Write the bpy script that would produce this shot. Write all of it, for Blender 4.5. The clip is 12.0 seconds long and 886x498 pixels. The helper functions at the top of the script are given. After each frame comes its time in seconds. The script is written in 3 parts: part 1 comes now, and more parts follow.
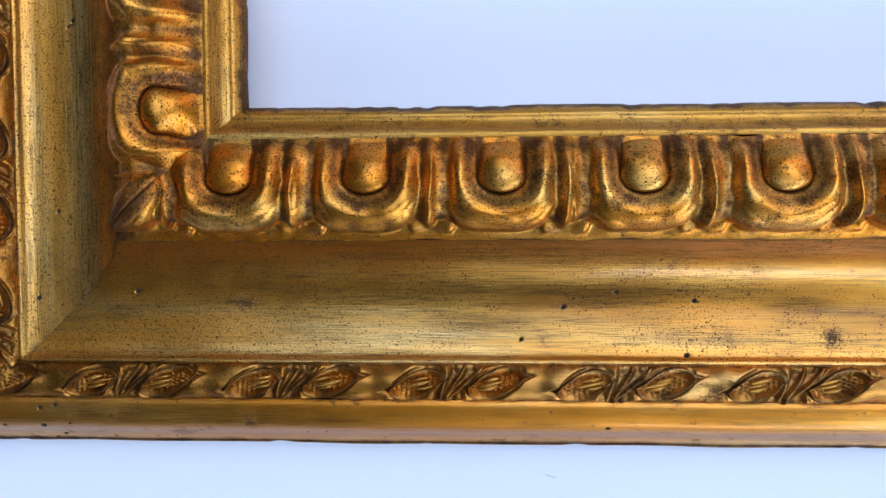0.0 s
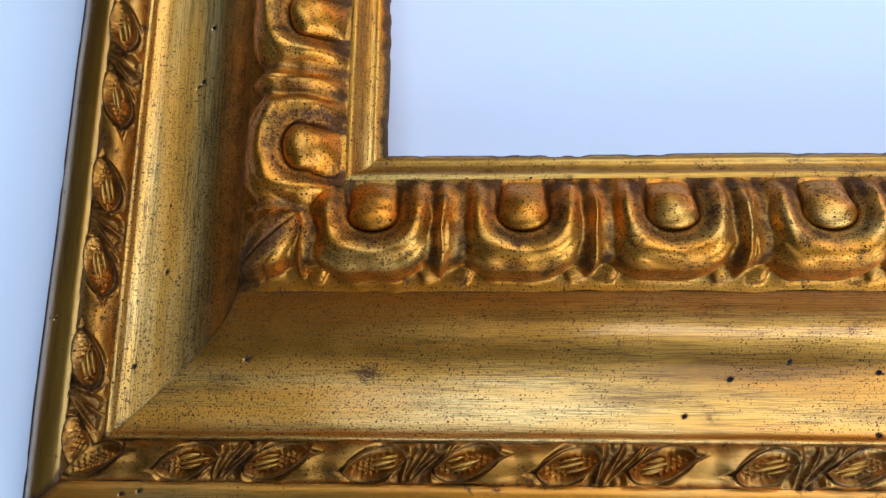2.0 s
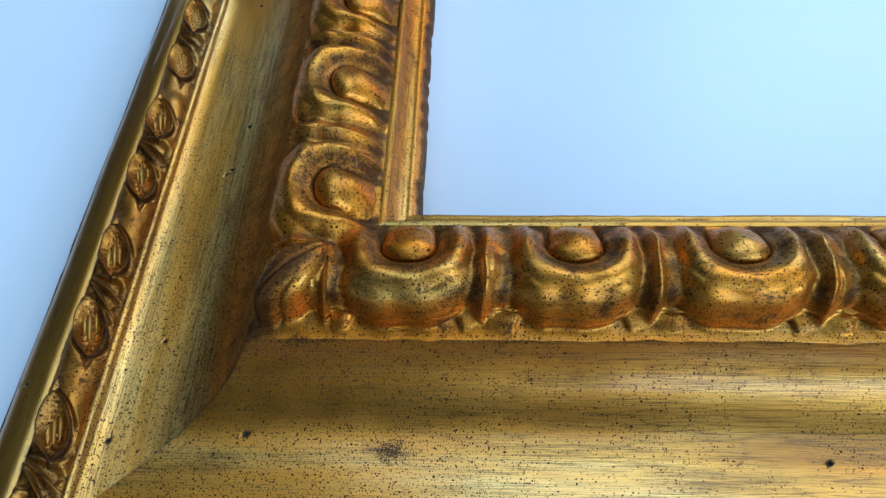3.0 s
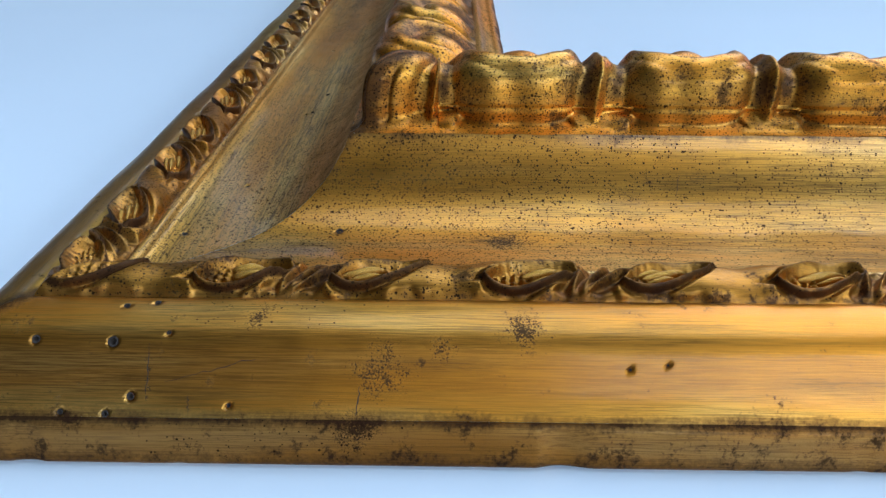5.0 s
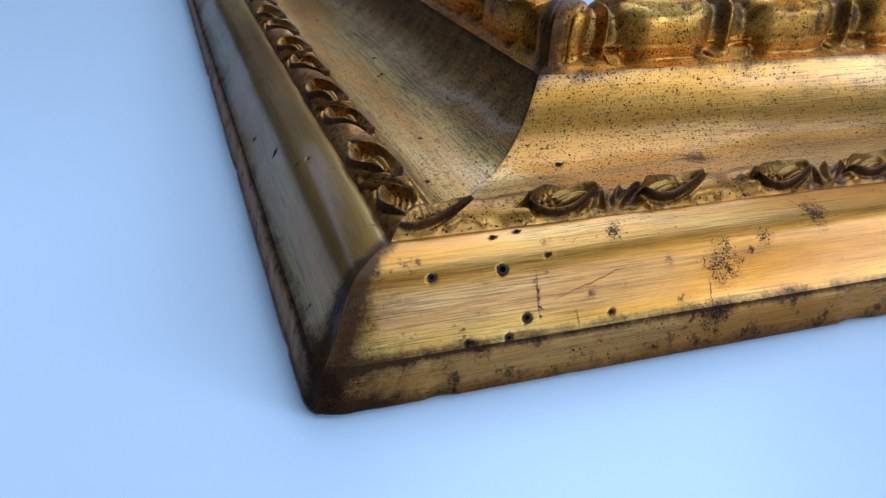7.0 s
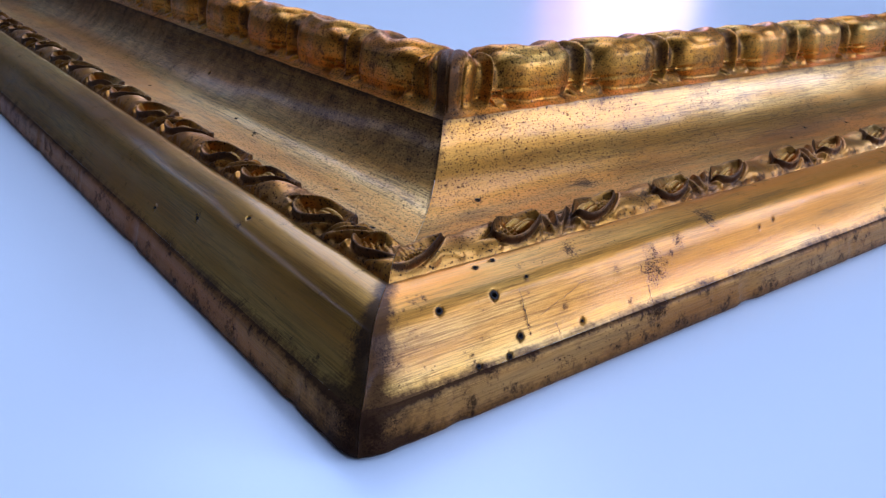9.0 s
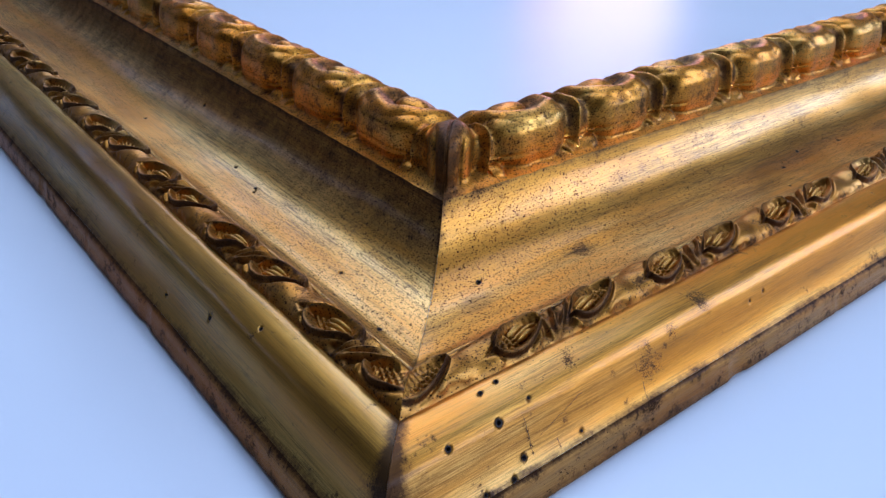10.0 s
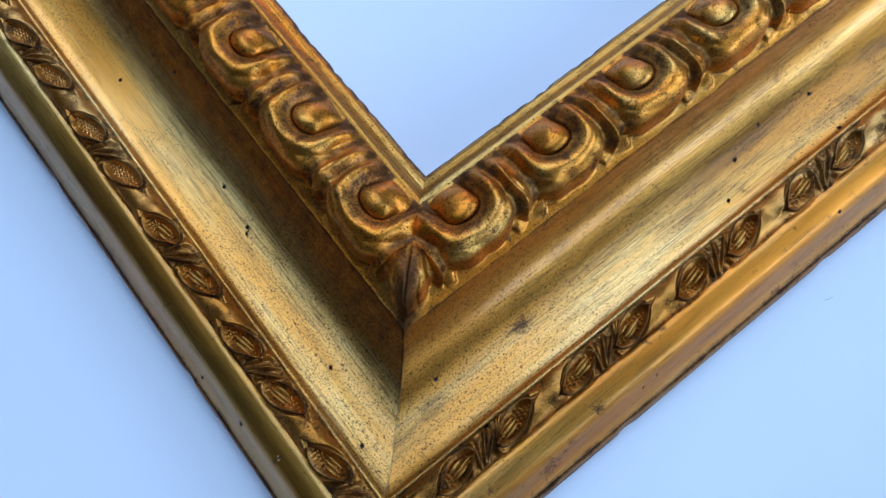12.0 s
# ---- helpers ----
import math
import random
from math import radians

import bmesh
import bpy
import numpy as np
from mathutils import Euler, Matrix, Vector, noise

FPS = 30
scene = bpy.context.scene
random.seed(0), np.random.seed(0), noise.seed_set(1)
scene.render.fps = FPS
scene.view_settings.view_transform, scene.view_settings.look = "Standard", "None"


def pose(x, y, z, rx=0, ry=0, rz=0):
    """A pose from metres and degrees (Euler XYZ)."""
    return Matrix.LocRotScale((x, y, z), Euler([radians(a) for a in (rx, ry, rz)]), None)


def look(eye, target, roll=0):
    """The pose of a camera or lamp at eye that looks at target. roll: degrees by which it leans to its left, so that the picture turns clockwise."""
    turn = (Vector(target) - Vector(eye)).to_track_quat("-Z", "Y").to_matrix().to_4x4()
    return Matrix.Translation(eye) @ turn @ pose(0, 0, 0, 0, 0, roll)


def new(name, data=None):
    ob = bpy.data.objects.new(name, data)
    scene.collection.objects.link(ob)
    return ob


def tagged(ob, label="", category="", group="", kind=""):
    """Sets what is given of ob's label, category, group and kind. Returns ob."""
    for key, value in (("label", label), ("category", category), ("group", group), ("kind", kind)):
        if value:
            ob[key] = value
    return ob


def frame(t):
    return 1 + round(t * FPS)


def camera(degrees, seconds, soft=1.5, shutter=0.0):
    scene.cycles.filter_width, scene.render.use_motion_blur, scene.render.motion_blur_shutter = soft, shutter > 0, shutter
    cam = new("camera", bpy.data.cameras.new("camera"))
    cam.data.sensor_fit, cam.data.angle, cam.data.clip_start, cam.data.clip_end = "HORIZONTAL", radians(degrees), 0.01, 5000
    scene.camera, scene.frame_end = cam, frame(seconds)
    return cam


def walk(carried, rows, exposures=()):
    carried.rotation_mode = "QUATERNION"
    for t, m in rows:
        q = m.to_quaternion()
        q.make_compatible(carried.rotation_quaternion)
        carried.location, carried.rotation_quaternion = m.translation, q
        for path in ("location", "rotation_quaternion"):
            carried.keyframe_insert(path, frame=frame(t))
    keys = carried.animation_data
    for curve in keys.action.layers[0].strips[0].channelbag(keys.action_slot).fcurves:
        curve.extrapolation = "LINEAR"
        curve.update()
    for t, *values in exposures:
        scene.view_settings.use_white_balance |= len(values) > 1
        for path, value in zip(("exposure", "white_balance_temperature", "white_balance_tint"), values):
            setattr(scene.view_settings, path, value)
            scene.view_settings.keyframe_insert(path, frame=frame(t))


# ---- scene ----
# ---- camera and walk ----
cam = camera(57.3, 12.0, soft=1.4)
METRES, BASE = 0.7, pose(0.17129, 0.07289, 0.25679, -89.8, 3.2, 0.3)
ROWS = [
    (0.0, 0.0, 0.0, 0.0, -0.02, -2.58, 0.55),
    (0.5, -0.0317, 0.0048, -0.0017, 0.53, -2.41, 0.01),
    (1.0, -0.0456, 0.013, -0.0018, 0.47, -0.69, -0.31),
    (1.5, -0.0461, 0.0222, -0.0165, 0.17, 4.43, -0.26),
    (2.0, -0.0579, 0.0355, -0.0634, -0.23, 13.34, -0.25),
    (2.5, -0.0631, 0.062, -0.0987, -0.64, 24.45, -0.66),
    (3.0, -0.0718, 0.1048, -0.1419, -1.32, 37.22, -1.39),
    (3.5, -0.083, 0.1761, -0.1996, -2.16, 49.35, -1.8),
    (5.5, -0.1282, 0.249, -0.2523, -3.7, 63.28, 0.5),
    (6.0, -0.167, 0.2459, -0.2626, -3.55, 62.81, 3.99),
    (6.5, -0.2156, 0.2498, -0.2566, -4.0, 61.98, 10.74),
    (7.0, -0.2515, 0.2645, -0.2449, -5.07, 61.88, 18.88),
    (7.5, -0.2742, 0.2698, -0.2342, -5.97, 63.5, 26.78),
    (9.5, -0.3108, 0.2638, -0.2248, -5.77, 65.05, 38.73),
    (10.0, -0.3044, 0.2099, -0.212, -4.84, 59.46, 38.67),
    (10.5, -0.2961, 0.145, -0.1924, -3.56, 51.27, 38.52),
    (11.0, -0.2684, 0.068, -0.1603, -2.16, 40.26, 38.04),
    (11.5, -0.2056, 0.0143, -0.103, -1.4, 28.02, 38.09),
    (12.0, -0.1761, -0.0211, -0.0844, -1.09, 18.75, 38.47),
]
walk(cam, [(t, BASE @ pose(METRES * x, METRES * y, METRES * z, 90 + pitch, roll, yaw)) for t, x, y, z, yaw, pitch, roll in ROWS],
     exposures=[(0.0, 0.46, 6600, 20), (1.2, 0.38, 6600, 20), (2.4, 0.33, 6250, 10), (3.0, 0.22, 5780, 1), (5.5, 0.39, 6300, 7), (6.5, 0.07, 5800, 5),
                (7.5, 0.05, 5560, 17), (9.5, 0.04, 5720, 25), (10.5, 0.05, 5950, 14), (11.5, 0.04, 5630, 10), (12.0, 0.07, 5640, 12)])

# ---- world and light ----
world = bpy.data.worlds.new("sky")
scene.world = world
world.use_nodes = True
wn = world.node_tree.nodes
sky = wn.new("ShaderNodeTexSky")
sky.sky_type, sky.sun_disc = "NISHITA", False
sky.sun_elevation, sky.sun_rotation = radians(35), radians(60)
world.node_tree.links.new(sky.outputs[0], wn["Background"].inputs[0])
wn["Background"].inputs[1].default_value = 0.12


def window_light(name, place, target, width, height, watts, colour):
    """Daylight that enters through a window's opening."""
    data = bpy.data.lights.new(name, "AREA")
    data.shape, data.size, data.size_y, data.energy, data.color = "RECTANGLE", width, height, watts, colour
    ob = new(name, data)
    ob.matrix_world = look(place, target)
    return ob


BLUE = (0.50, 0.71, 1.0)
window_light("window_light", (4.66, -3.0, 2.5), (0.1, 0, 0), 2.4, 2.0, 175, BLUE)
window_light("north_window_light", (2.9, 4.66, 3.2), (0.1, 0, 0), 3.0, 2.1, 45, (0.55, 0.72, 1.0))
window_light("transom_light", (-1.2, 4.66, 2.2), (0.1, 0, 0), 4.3, 0.12, 8, (0.55, 0.72, 1.0))
window_light("south_window_light", (2.0, -4.26, 1.9), (0.1, 0, 0), 2.4, 1.4, 75, BLUE)
window_light("far_skylight", (2.8, 4.05, 4.58), (1.0, 1.0, 0), 3.0, 1.1, 50, BLUE)
window_light("skylight", (1.75, 1.3, 4.58), (1.6, 1.1, 0), 5.0, 4.2, 180, BLUE)
window_light("curtain_light", (4.66, 4.0, 1.2), (0, 0.6, 0.3), 1.1, 1.8, 10, (1.0, 0.36, 0.64))

# ---- materials ----


def node(nt, kind, **values):
    n = nt.nodes.new(kind)
    for key, value in values.items():
        n.inputs[key.replace("_", " ")].default_value = value
    return n


def material(name):
    m = bpy.data.materials.new(name)
    m.use_nodes = True
    return m, m.node_tree, m.node_tree.nodes["Principled BSDF"]


def ramp(nt, source, *stops):
    r = nt.nodes.new("ShaderNodeValToRGB")
    nt.links.new(source, r.inputs[0])
    el = r.color_ramp.elements
    while len(el) < len(stops):
        el.new(0.5)
    for e, (p, c) in zip(el, stops):
        e.position = p
        e.color = (*c, 1) if isinstance(c, tuple) else (c, c, c, 1)
    return r.outputs[0]


def mix(nt, fac, a, b):
    n = nt.nodes.new("ShaderNodeMix")
    n.data_type = "RGBA"
    for value, socket in ((fac, n.inputs[0]), (a, n.inputs[6]), (b, n.inputs[7])):
        if isinstance(value, (int, float)):
            socket.default_value = value
        elif isinstance(value, tuple):
            socket.default_value = (*value, 1)
        else:
            nt.links.new(value, socket)
    return n.outputs[2]


def maths(nt, op, a, b=0.0):
    n = nt.nodes.new("ShaderNodeMath")
    n.operation = op
    for value, socket in ((a, n.inputs[0]), (b, n.inputs[1])):
        if isinstance(value, (int, float)):
            socket.default_value = value
        else:
            nt.links.new(value, socket)
    return n.outputs[0]


def grain(nt, scale, stretch=(1, 1, 1), detail=3.0, rough=0.55, seed=0.0):
    """Noise in object space; stretch below one draws it out along that axis."""
    co = nt.nodes.new("ShaderNodeTexCoord")
    mp = nt.nodes.new("ShaderNodeMapping")
    mp.inputs["Scale"].default_value = stretch
    mp.inputs["Location"].default_value = (seed, seed * 0.7, seed * 1.3)
    nt.links.new(co.outputs["Object"], mp.inputs[0])
    n = node(nt, "ShaderNodeTexNoise", Scale=scale, Detail=detail, Roughness=rough)
    nt.links.new(mp.outputs[0], n.inputs["Vector"])
    return n.outputs["Fac"]


SPOTS = [(0.0993, 0.011, 0.0185, 4.2), (0.0863, 0.009, 0.016, 2.6), (0.0573, 0.013, 0.0193, 2.8), (0.0773, 0.0075, 0.013, 5.0), (0.0733, 0.001, 0.006, 4.0),
         (0.0983, 0.047, 0.0165, 4.5), (0.2713, 0.037, 0.0166, 4.0), (0.1958, 0.081, 0.043, 1.8), (0.2103, 0.0735, 0.042, 4.0), (0.2033, 0.078, 0.043, 3.0),
         (0.0723, 0.073, 0.041, 5.0), (0.0083, 0.009, 0.014, 5.5), (0.0033, 0.004, 0.004, 8.0), (0.0095, 0.061, 0.018, 1.8), (0.0072, 0.078, 0.0155, 1.8),
         (0.0403, 0.0042, 0.0095, 0.6), (0.0405, 0.0050, 0.0108, 0.6), (0.0403, 0.0058, 0.0122, 0.6), (0.0406, 0.0066, 0.0135, 0.6), (0.0735, 0.0007, 0.003, 1.2), (0.0470, 0.0006, 0.003, 0.8)]


def stain_mask(nt, grit):
    """Losses and grime at known places, ragged at the rim and broken by fine grain."""
    co = nt.nodes.new("ShaderNodeTexCoord").outputs["Object"]
    ragged = grain(nt, 330, (1, 1, 1), 4, 0.7, 21.0)
    total = None
    for x, y, z, r in SPOTS:
        d = nt.nodes.new("ShaderNodeVectorMath")
        d.operation = "DISTANCE"
        d.inputs[1].default_value = (x, y, z)
        nt.links.new(co, d.inputs[0])
        near = maths(nt, "SUBTRACT", 1.15, maths(nt, "MULTIPLY", d.outputs["Value"], 1000 / r))
        total = near if total is None else maths(nt, "MAXIMUM", total, near)
    total = maths(nt, "ADD", total, maths(nt, "MULTIPLY", maths(nt, "SUBTRACT", ragged, 0.5), 2.4))
    total = maths(nt, "ADD", total, maths(nt, "MULTIPLY", maths(nt, "SUBTRACT", grit, 0.5), 4.0))
    return ramp(nt, total, (0.6, 0.0), (0.95, 1.0))


RUBBED = [(0.098, 0.047, 0.0165, 9, 2.2), (0.168, 0.041, 0.0163, 22, 4.0), (0.205, 0.047, 0.0165, 26, 3.0), (0.238, 0.037, 0.0166, 24, 4.5), (0.262, 0.046, 0.0165, 14, 3.5),
          (0.060, 0.044, 0.0163, 8, 3.0), (0.190, 0.011, 0.0186, 15, 2.0), (0.085, 0.007, 0.0143, 14, 1.8), (0.125, 0.012, 0.0190, 12, 1.6), (0.150, 0.006, 0.0125, 18, 1.5)]


def worn_through(nt, streak):
    """Long areas along the lower rail where brush lines show through the leaf: place, half length and half width in millimetres."""
    co = nt.nodes.new("ShaderNodeTexCoord").outputs["Object"]
    total = None
    for x, y, z, along, across in RUBBED:
        away = nt.nodes.new("ShaderNodeVectorMath")
        away.operation = "SUBTRACT"
        away.inputs[1].default_value = (x, y, z)
        nt.links.new(co, away.inputs[0])
        flat = nt.nodes.new("ShaderNodeVectorMath")
        flat.operation = "MULTIPLY"
        flat.inputs[1].default_value = (1000 / along, 1000 / across, 1000 / across)
        nt.links.new(away.outputs[0], flat.inputs[0])
        size = nt.nodes.new("ShaderNodeVectorMath")
        size.operation = "LENGTH"
        nt.links.new(flat.outputs[0], size.inputs[0])
        near = maths(nt, "SUBTRACT", 1.0, size.outputs["Value"])
        total = near if total is None else maths(nt, "MAXIMUM", total, near)
    total = maths(nt, "MAXIMUM", total, 0.0)
    lines = maths(nt, "MULTIPLY", maths(nt, "SUBTRACT", streak, 0.47), 12.0)
    return ramp(nt, maths(nt, "MULTIPLY", lines, total), (0.14, 0.0), (0.6, 1.0))


def flecks(nt, scale, limit, share, seed, crowd, ragged):
    co = nt.nodes.new("ShaderNodeTexCoord")
    mp = nt.nodes.new("ShaderNodeMapping")
    mp.inputs["Location"].default_value = (seed, seed, seed)
    nt.links.new(co.outputs["Object"], mp.inputs[0])
    v = node(nt, "ShaderNodeTexVoronoi", Scale=scale, Randomness=1.0)
    nt.links.new(mp.outputs[0], v.inputs["Vector"])
    pick = nt.nodes.new("ShaderNodeSeparateColor")
    nt.links.new(v.outputs["Color"], pick.inputs[0])
    size = maths(nt, "MULTIPLY", pick.outputs[1], limit)
    here = maths(nt, "MULTIPLY", maths(nt, "LESS_THAN", maths(nt, "ADD", v.outputs["Distance"], maths(nt, "MULTIPLY", maths(nt, "SUBTRACT", ragged, 0.5), 0.35)), size), maths(nt, "GREATER_THAN", maths(nt, "MULTIPLY", pick.outputs[0], crowd), 1 - share))
    return here


def gilding(name, along, worn, tone=(1.0, 1.0, 1.0), rubbed=0.8, gloss=0.25, warmth=0.6, dots=1.0, wax=0.3, metal=0.93, rugged=0.2, bands=()):
    """Old gold leaf over orange clay: streaked along the rail, rubbed, stained and fly-specked. worn: how much dark
    grime lies on it.
    """
    m, nt, bsdf = material(name)
    st = (0.022, 1, 1) if along == "x" else (1, 0.022, 1)
    st2 = (0.12, 1, 1) if along == "x" else (1, 0.12, 1)
    streak = grain(nt, 4200, st, 4, 0.7)
    lines = grain(nt, 1100, st, 3, 0.6, 4.0)
    broad = grain(nt, 55, st2, 3, 0.6, 3.0)
    cloud = grain(nt, 75, st2, 4, 0.6, 7.0)
    patches = grain(nt, 150, (1, 1, 1), 5, 0.72, 11.0)
    fine = grain(nt, 1500, (1, 1, 1), 3, 0.7, 13.0)
    leaf = ramp(nt, broad, (0.32, (0.36, 0.155, 0.022)), (0.5, (0.66, 0.335, 0.064)), (0.68, (0.86, 0.57, 0.22)))
    warm = ramp(nt, cloud, (0.42, 0.0), (0.60, 1.0))
    col = mix(nt, maths(nt, "MULTIPLY", warm, warmth), leaf, (0.78, 0.29, 0.024))
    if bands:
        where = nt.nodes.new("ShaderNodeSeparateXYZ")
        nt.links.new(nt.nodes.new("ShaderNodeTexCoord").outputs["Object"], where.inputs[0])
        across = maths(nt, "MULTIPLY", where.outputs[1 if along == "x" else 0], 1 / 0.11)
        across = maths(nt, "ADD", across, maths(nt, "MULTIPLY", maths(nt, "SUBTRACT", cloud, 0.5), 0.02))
        band_share = ramp(nt, across, *[(a / 110, b) for a, b in bands])
        col = mix(nt, maths(nt, "MULTIPLY", band_share, ramp(nt, streak, (0.35, 1.0), (0.65, 0.6))), col, (0.40, 0.15, 0.018))
    rub = maths(nt, "MULTIPLY", ramp(nt, streak, (0.42, 1.0), (0.56, 0.0)), ramp(nt, lines, (0.46, 1.0), (0.64, 0.25)))
    rub = maths(nt, "MULTIPLY", rub, ramp(nt, cloud, (0.45, 1.0), (0.60, 0.32)))
    rub = maths(nt, "MAXIMUM", rub, worn_through(nt, streak))
    col = mix(nt, maths(nt, "MULTIPLY", rub, rubbed), col, (0.12, 0.058, 0.022))
    grime = maths(nt, "ADD", patches, maths(nt, "MULTIPLY", maths(nt, "SUBTRACT", fine, 0.5), 0.35))
    grime = ramp(nt, grime, (0.63 - 0.09 * worn, 0.0), (0.72 - 0.08 * worn, 1.0))
    grime = maths(nt, "MAXIMUM", maths(nt, "MULTIPLY", grime, 0.8 if worn > 0 else 0.45), stain_mask(nt, grain(nt, 3000, (1, 1, 1), 3, 0.7, 17.0)))
    col = mix(nt, maths(nt, "MULTIPLY", grime, 0.88), col, (0.055, 0.03, 0.022))
    # brown tarnish, together with shade painted into carved hollows and the left cove
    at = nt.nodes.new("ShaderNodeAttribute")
    at.attribute_name = "tarnish_shade"
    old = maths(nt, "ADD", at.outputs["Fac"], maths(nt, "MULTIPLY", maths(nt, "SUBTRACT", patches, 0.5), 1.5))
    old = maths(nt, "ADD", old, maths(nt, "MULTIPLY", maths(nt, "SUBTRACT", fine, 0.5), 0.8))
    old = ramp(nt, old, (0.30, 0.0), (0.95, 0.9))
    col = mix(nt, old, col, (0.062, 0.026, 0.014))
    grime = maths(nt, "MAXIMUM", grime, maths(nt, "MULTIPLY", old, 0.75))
    crowd = ramp(nt, grain(nt, 35, (1, 1, 1), 3, 0.6, 2.0), (0.42, 0.35), (0.64, 0.92))
    d = nt.nodes.new("ShaderNodeVectorMath")
    d.operation = "DISTANCE"
    d.inputs[1].default_value = (0.058, 0.058, 0.018)
    nt.links.new(nt.nodes.new("ShaderNodeTexCoord").outputs["Object"], d.inputs[0])
    crowd = maths(nt, "MAXIMUM", crowd, ramp(nt, d.outputs["Value"], (0.028, 1.6), (0.095, 0.3)))
    crowd = maths(nt, "ADD", crowd, (dots - 1) * 0.9)
    specks = flecks(nt, 320, 0.11, 0.25, 0.0, crowd, fine)
    for scale, limit, share, seed in ((850, 0.28, 0.34, 5.0), (1700, 0.42, 0.5, 9.0), (2600, 0.45, 0.5, 25.0), (560, 0.16, 0.25 * max(0.0, dots - 0.55), 15.0)):
        specks = maths(nt, "MAXIMUM", specks, flecks(nt, scale, limit, share * dots, seed, crowd, fine))
    col = mix(nt, maths(nt, "MULTIPLY", specks, 0.92), col, (0.03, 0.016, 0.01))
    if tone != (1.0, 1.0, 1.0):
        n = nt.nodes.new("ShaderNodeMix")
        n.data_type, n.blend_type = "RGBA", "MULTIPLY"
        n.inputs[0].default_value, n.inputs[7].default_value = 1.0, (*tone, 1)
        nt.links.new(col, n.inputs[6])
        col = n.outputs[2]
    nt.links.new(col, bsdf.inputs["Base Color"])
    dull = maths(nt, "MAXIMUM", specks, maths(nt, "MULTIPLY", grime, 0.9))
    nt.links.new(maths(nt, "SUBTRACT", metal, maths(nt, "MULTIPLY", dull, 0.3)), bsdf.inputs["Metallic"])
    rough = maths(nt, "ADD", gloss, maths(nt, "MULTIPLY", patches, 0.25))
    nt.links.new(maths(nt, "ADD", rough, maths(nt, "MULTIPLY", dull, 0.3)), bsdf.inputs["Roughness"])
    nt.links.new(maths(nt, "MULTIPLY", maths(nt, "SUBTRACT", 1.0, dull), wax), bsdf.inputs["Coat Weight"])
    nt.links.new(maths(nt, "SUBTRACT", 0.5, maths(nt, "MULTIPLY", dull, 0.42)), bsdf.inputs["Specular IOR Level"])
    bsdf.inputs["Coat Roughness"].default_value = 0.15
    bump = node(nt, "ShaderNodeBump", Strength=rugged, Distance=0.0003)
    relief = maths(nt, "ADD", maths(nt, "MULTIPLY", streak, 0.8), maths(nt, "MULTIPLY", patches, 0.7))
    relief = maths(nt, "ADD", relief, maths(nt, "MULTIPLY", fine, 0.25 + 0.2 * worn))
    relief = maths(nt, "SUBTRACT", relief, maths(nt, "MULTIPLY", dull, 0.5))
    nt.links.new(relief, bump.inputs["Height"])
    nt.links.new(bump.outputs[0], bsdf.inputs["Normal"])
    return m


def plain(name, colour, rough, scale, spread, bump_mm=0.0):
    """A dull surface with soft clouds in its colour."""
    m, nt, bsdf = material(name)
    n = grain(nt, scale, detail=5)
    lo, hi = tuple(c * (1 - spread) for c in colour), tuple(min(1, c * (1 + spread)) for c in colour)
    nt.links.new(ramp(nt, n, (0.3, lo), (0.7, hi)), bsdf.inputs["Base Color"])
    bsdf.inputs["Roughness"].default_value = rough
    if bump_mm:
        b = node(nt, "ShaderNodeBump", Strength=0.5, Distance=bump_mm / 1000)
        nt.links.new(n, b.inputs["Height"])
        nt.links.new(b.outputs[0], bsdf.inputs["Normal"])
    return m


# where the gilding turns orange-brown: distance from the outer edge in millimetres, share
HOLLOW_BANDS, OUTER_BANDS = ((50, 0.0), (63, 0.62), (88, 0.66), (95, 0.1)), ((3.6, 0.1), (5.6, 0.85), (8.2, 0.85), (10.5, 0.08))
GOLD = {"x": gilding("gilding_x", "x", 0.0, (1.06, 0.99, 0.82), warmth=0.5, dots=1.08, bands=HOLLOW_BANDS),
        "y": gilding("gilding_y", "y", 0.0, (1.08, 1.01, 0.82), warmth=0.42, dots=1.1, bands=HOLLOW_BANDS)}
# left arm's copy is darker: its outer face's shade is put into the colour
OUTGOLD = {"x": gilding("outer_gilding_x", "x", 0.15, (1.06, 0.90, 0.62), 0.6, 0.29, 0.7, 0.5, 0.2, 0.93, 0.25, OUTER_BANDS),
           "y": gilding("shaded_outer_gilding_y", "y", 0.15, (0.78, 0.74, 0.52), 0.6, 0.28, 0.3, 0.45, 0.4, 0.9, 0.16)}
SIGHTGOLD = {"x": gilding("sight_gilding_x", "x", 0.4, (0.98, 0.92, 0.68), 0.6, 0.30, 0.3, 1.1, 0.1, 0.92, 0.3),
             "y": gilding("sight_gilding_y", "y", 0.4, (1.04, 0.88, 0.54), 0.6, 0.30, 0.9, 1.15, 0.1, 0.92, 0.3)}
WORN = {a: gilding("worn_gilding_" + a, a, 0.7, (1.04, 0.84, 0.48), 0.4, 0.23, 0.9, 1.35, 0.10, 0.92, 0.3) for a in "xy"}
ROPE = {a: gilding("toned_gilding_" + a, a, 0.9, (0.76, 0.60, 0.40), 0.5, 0.25, 0.3, 0.8, 0.06, 0.92, 0.3) for a in "xy"}
EDGE = {a: gilding("edge_gilding_" + a, a, 0.9, (0.54, 0.40, 0.28), 0.45, 0.40, 0.5, 0.7, 0.06, 0.92, 0.3) for a in "xy"}
RAW = plain("sawn_wood", (0.20, 0.12, 0.065), 0.75, 120, 0.3, 0.3)
WOOD = plain("bare_dark_wood", (0.05, 0.028, 0.016), 0.8, 300, 0.4, 0.3)
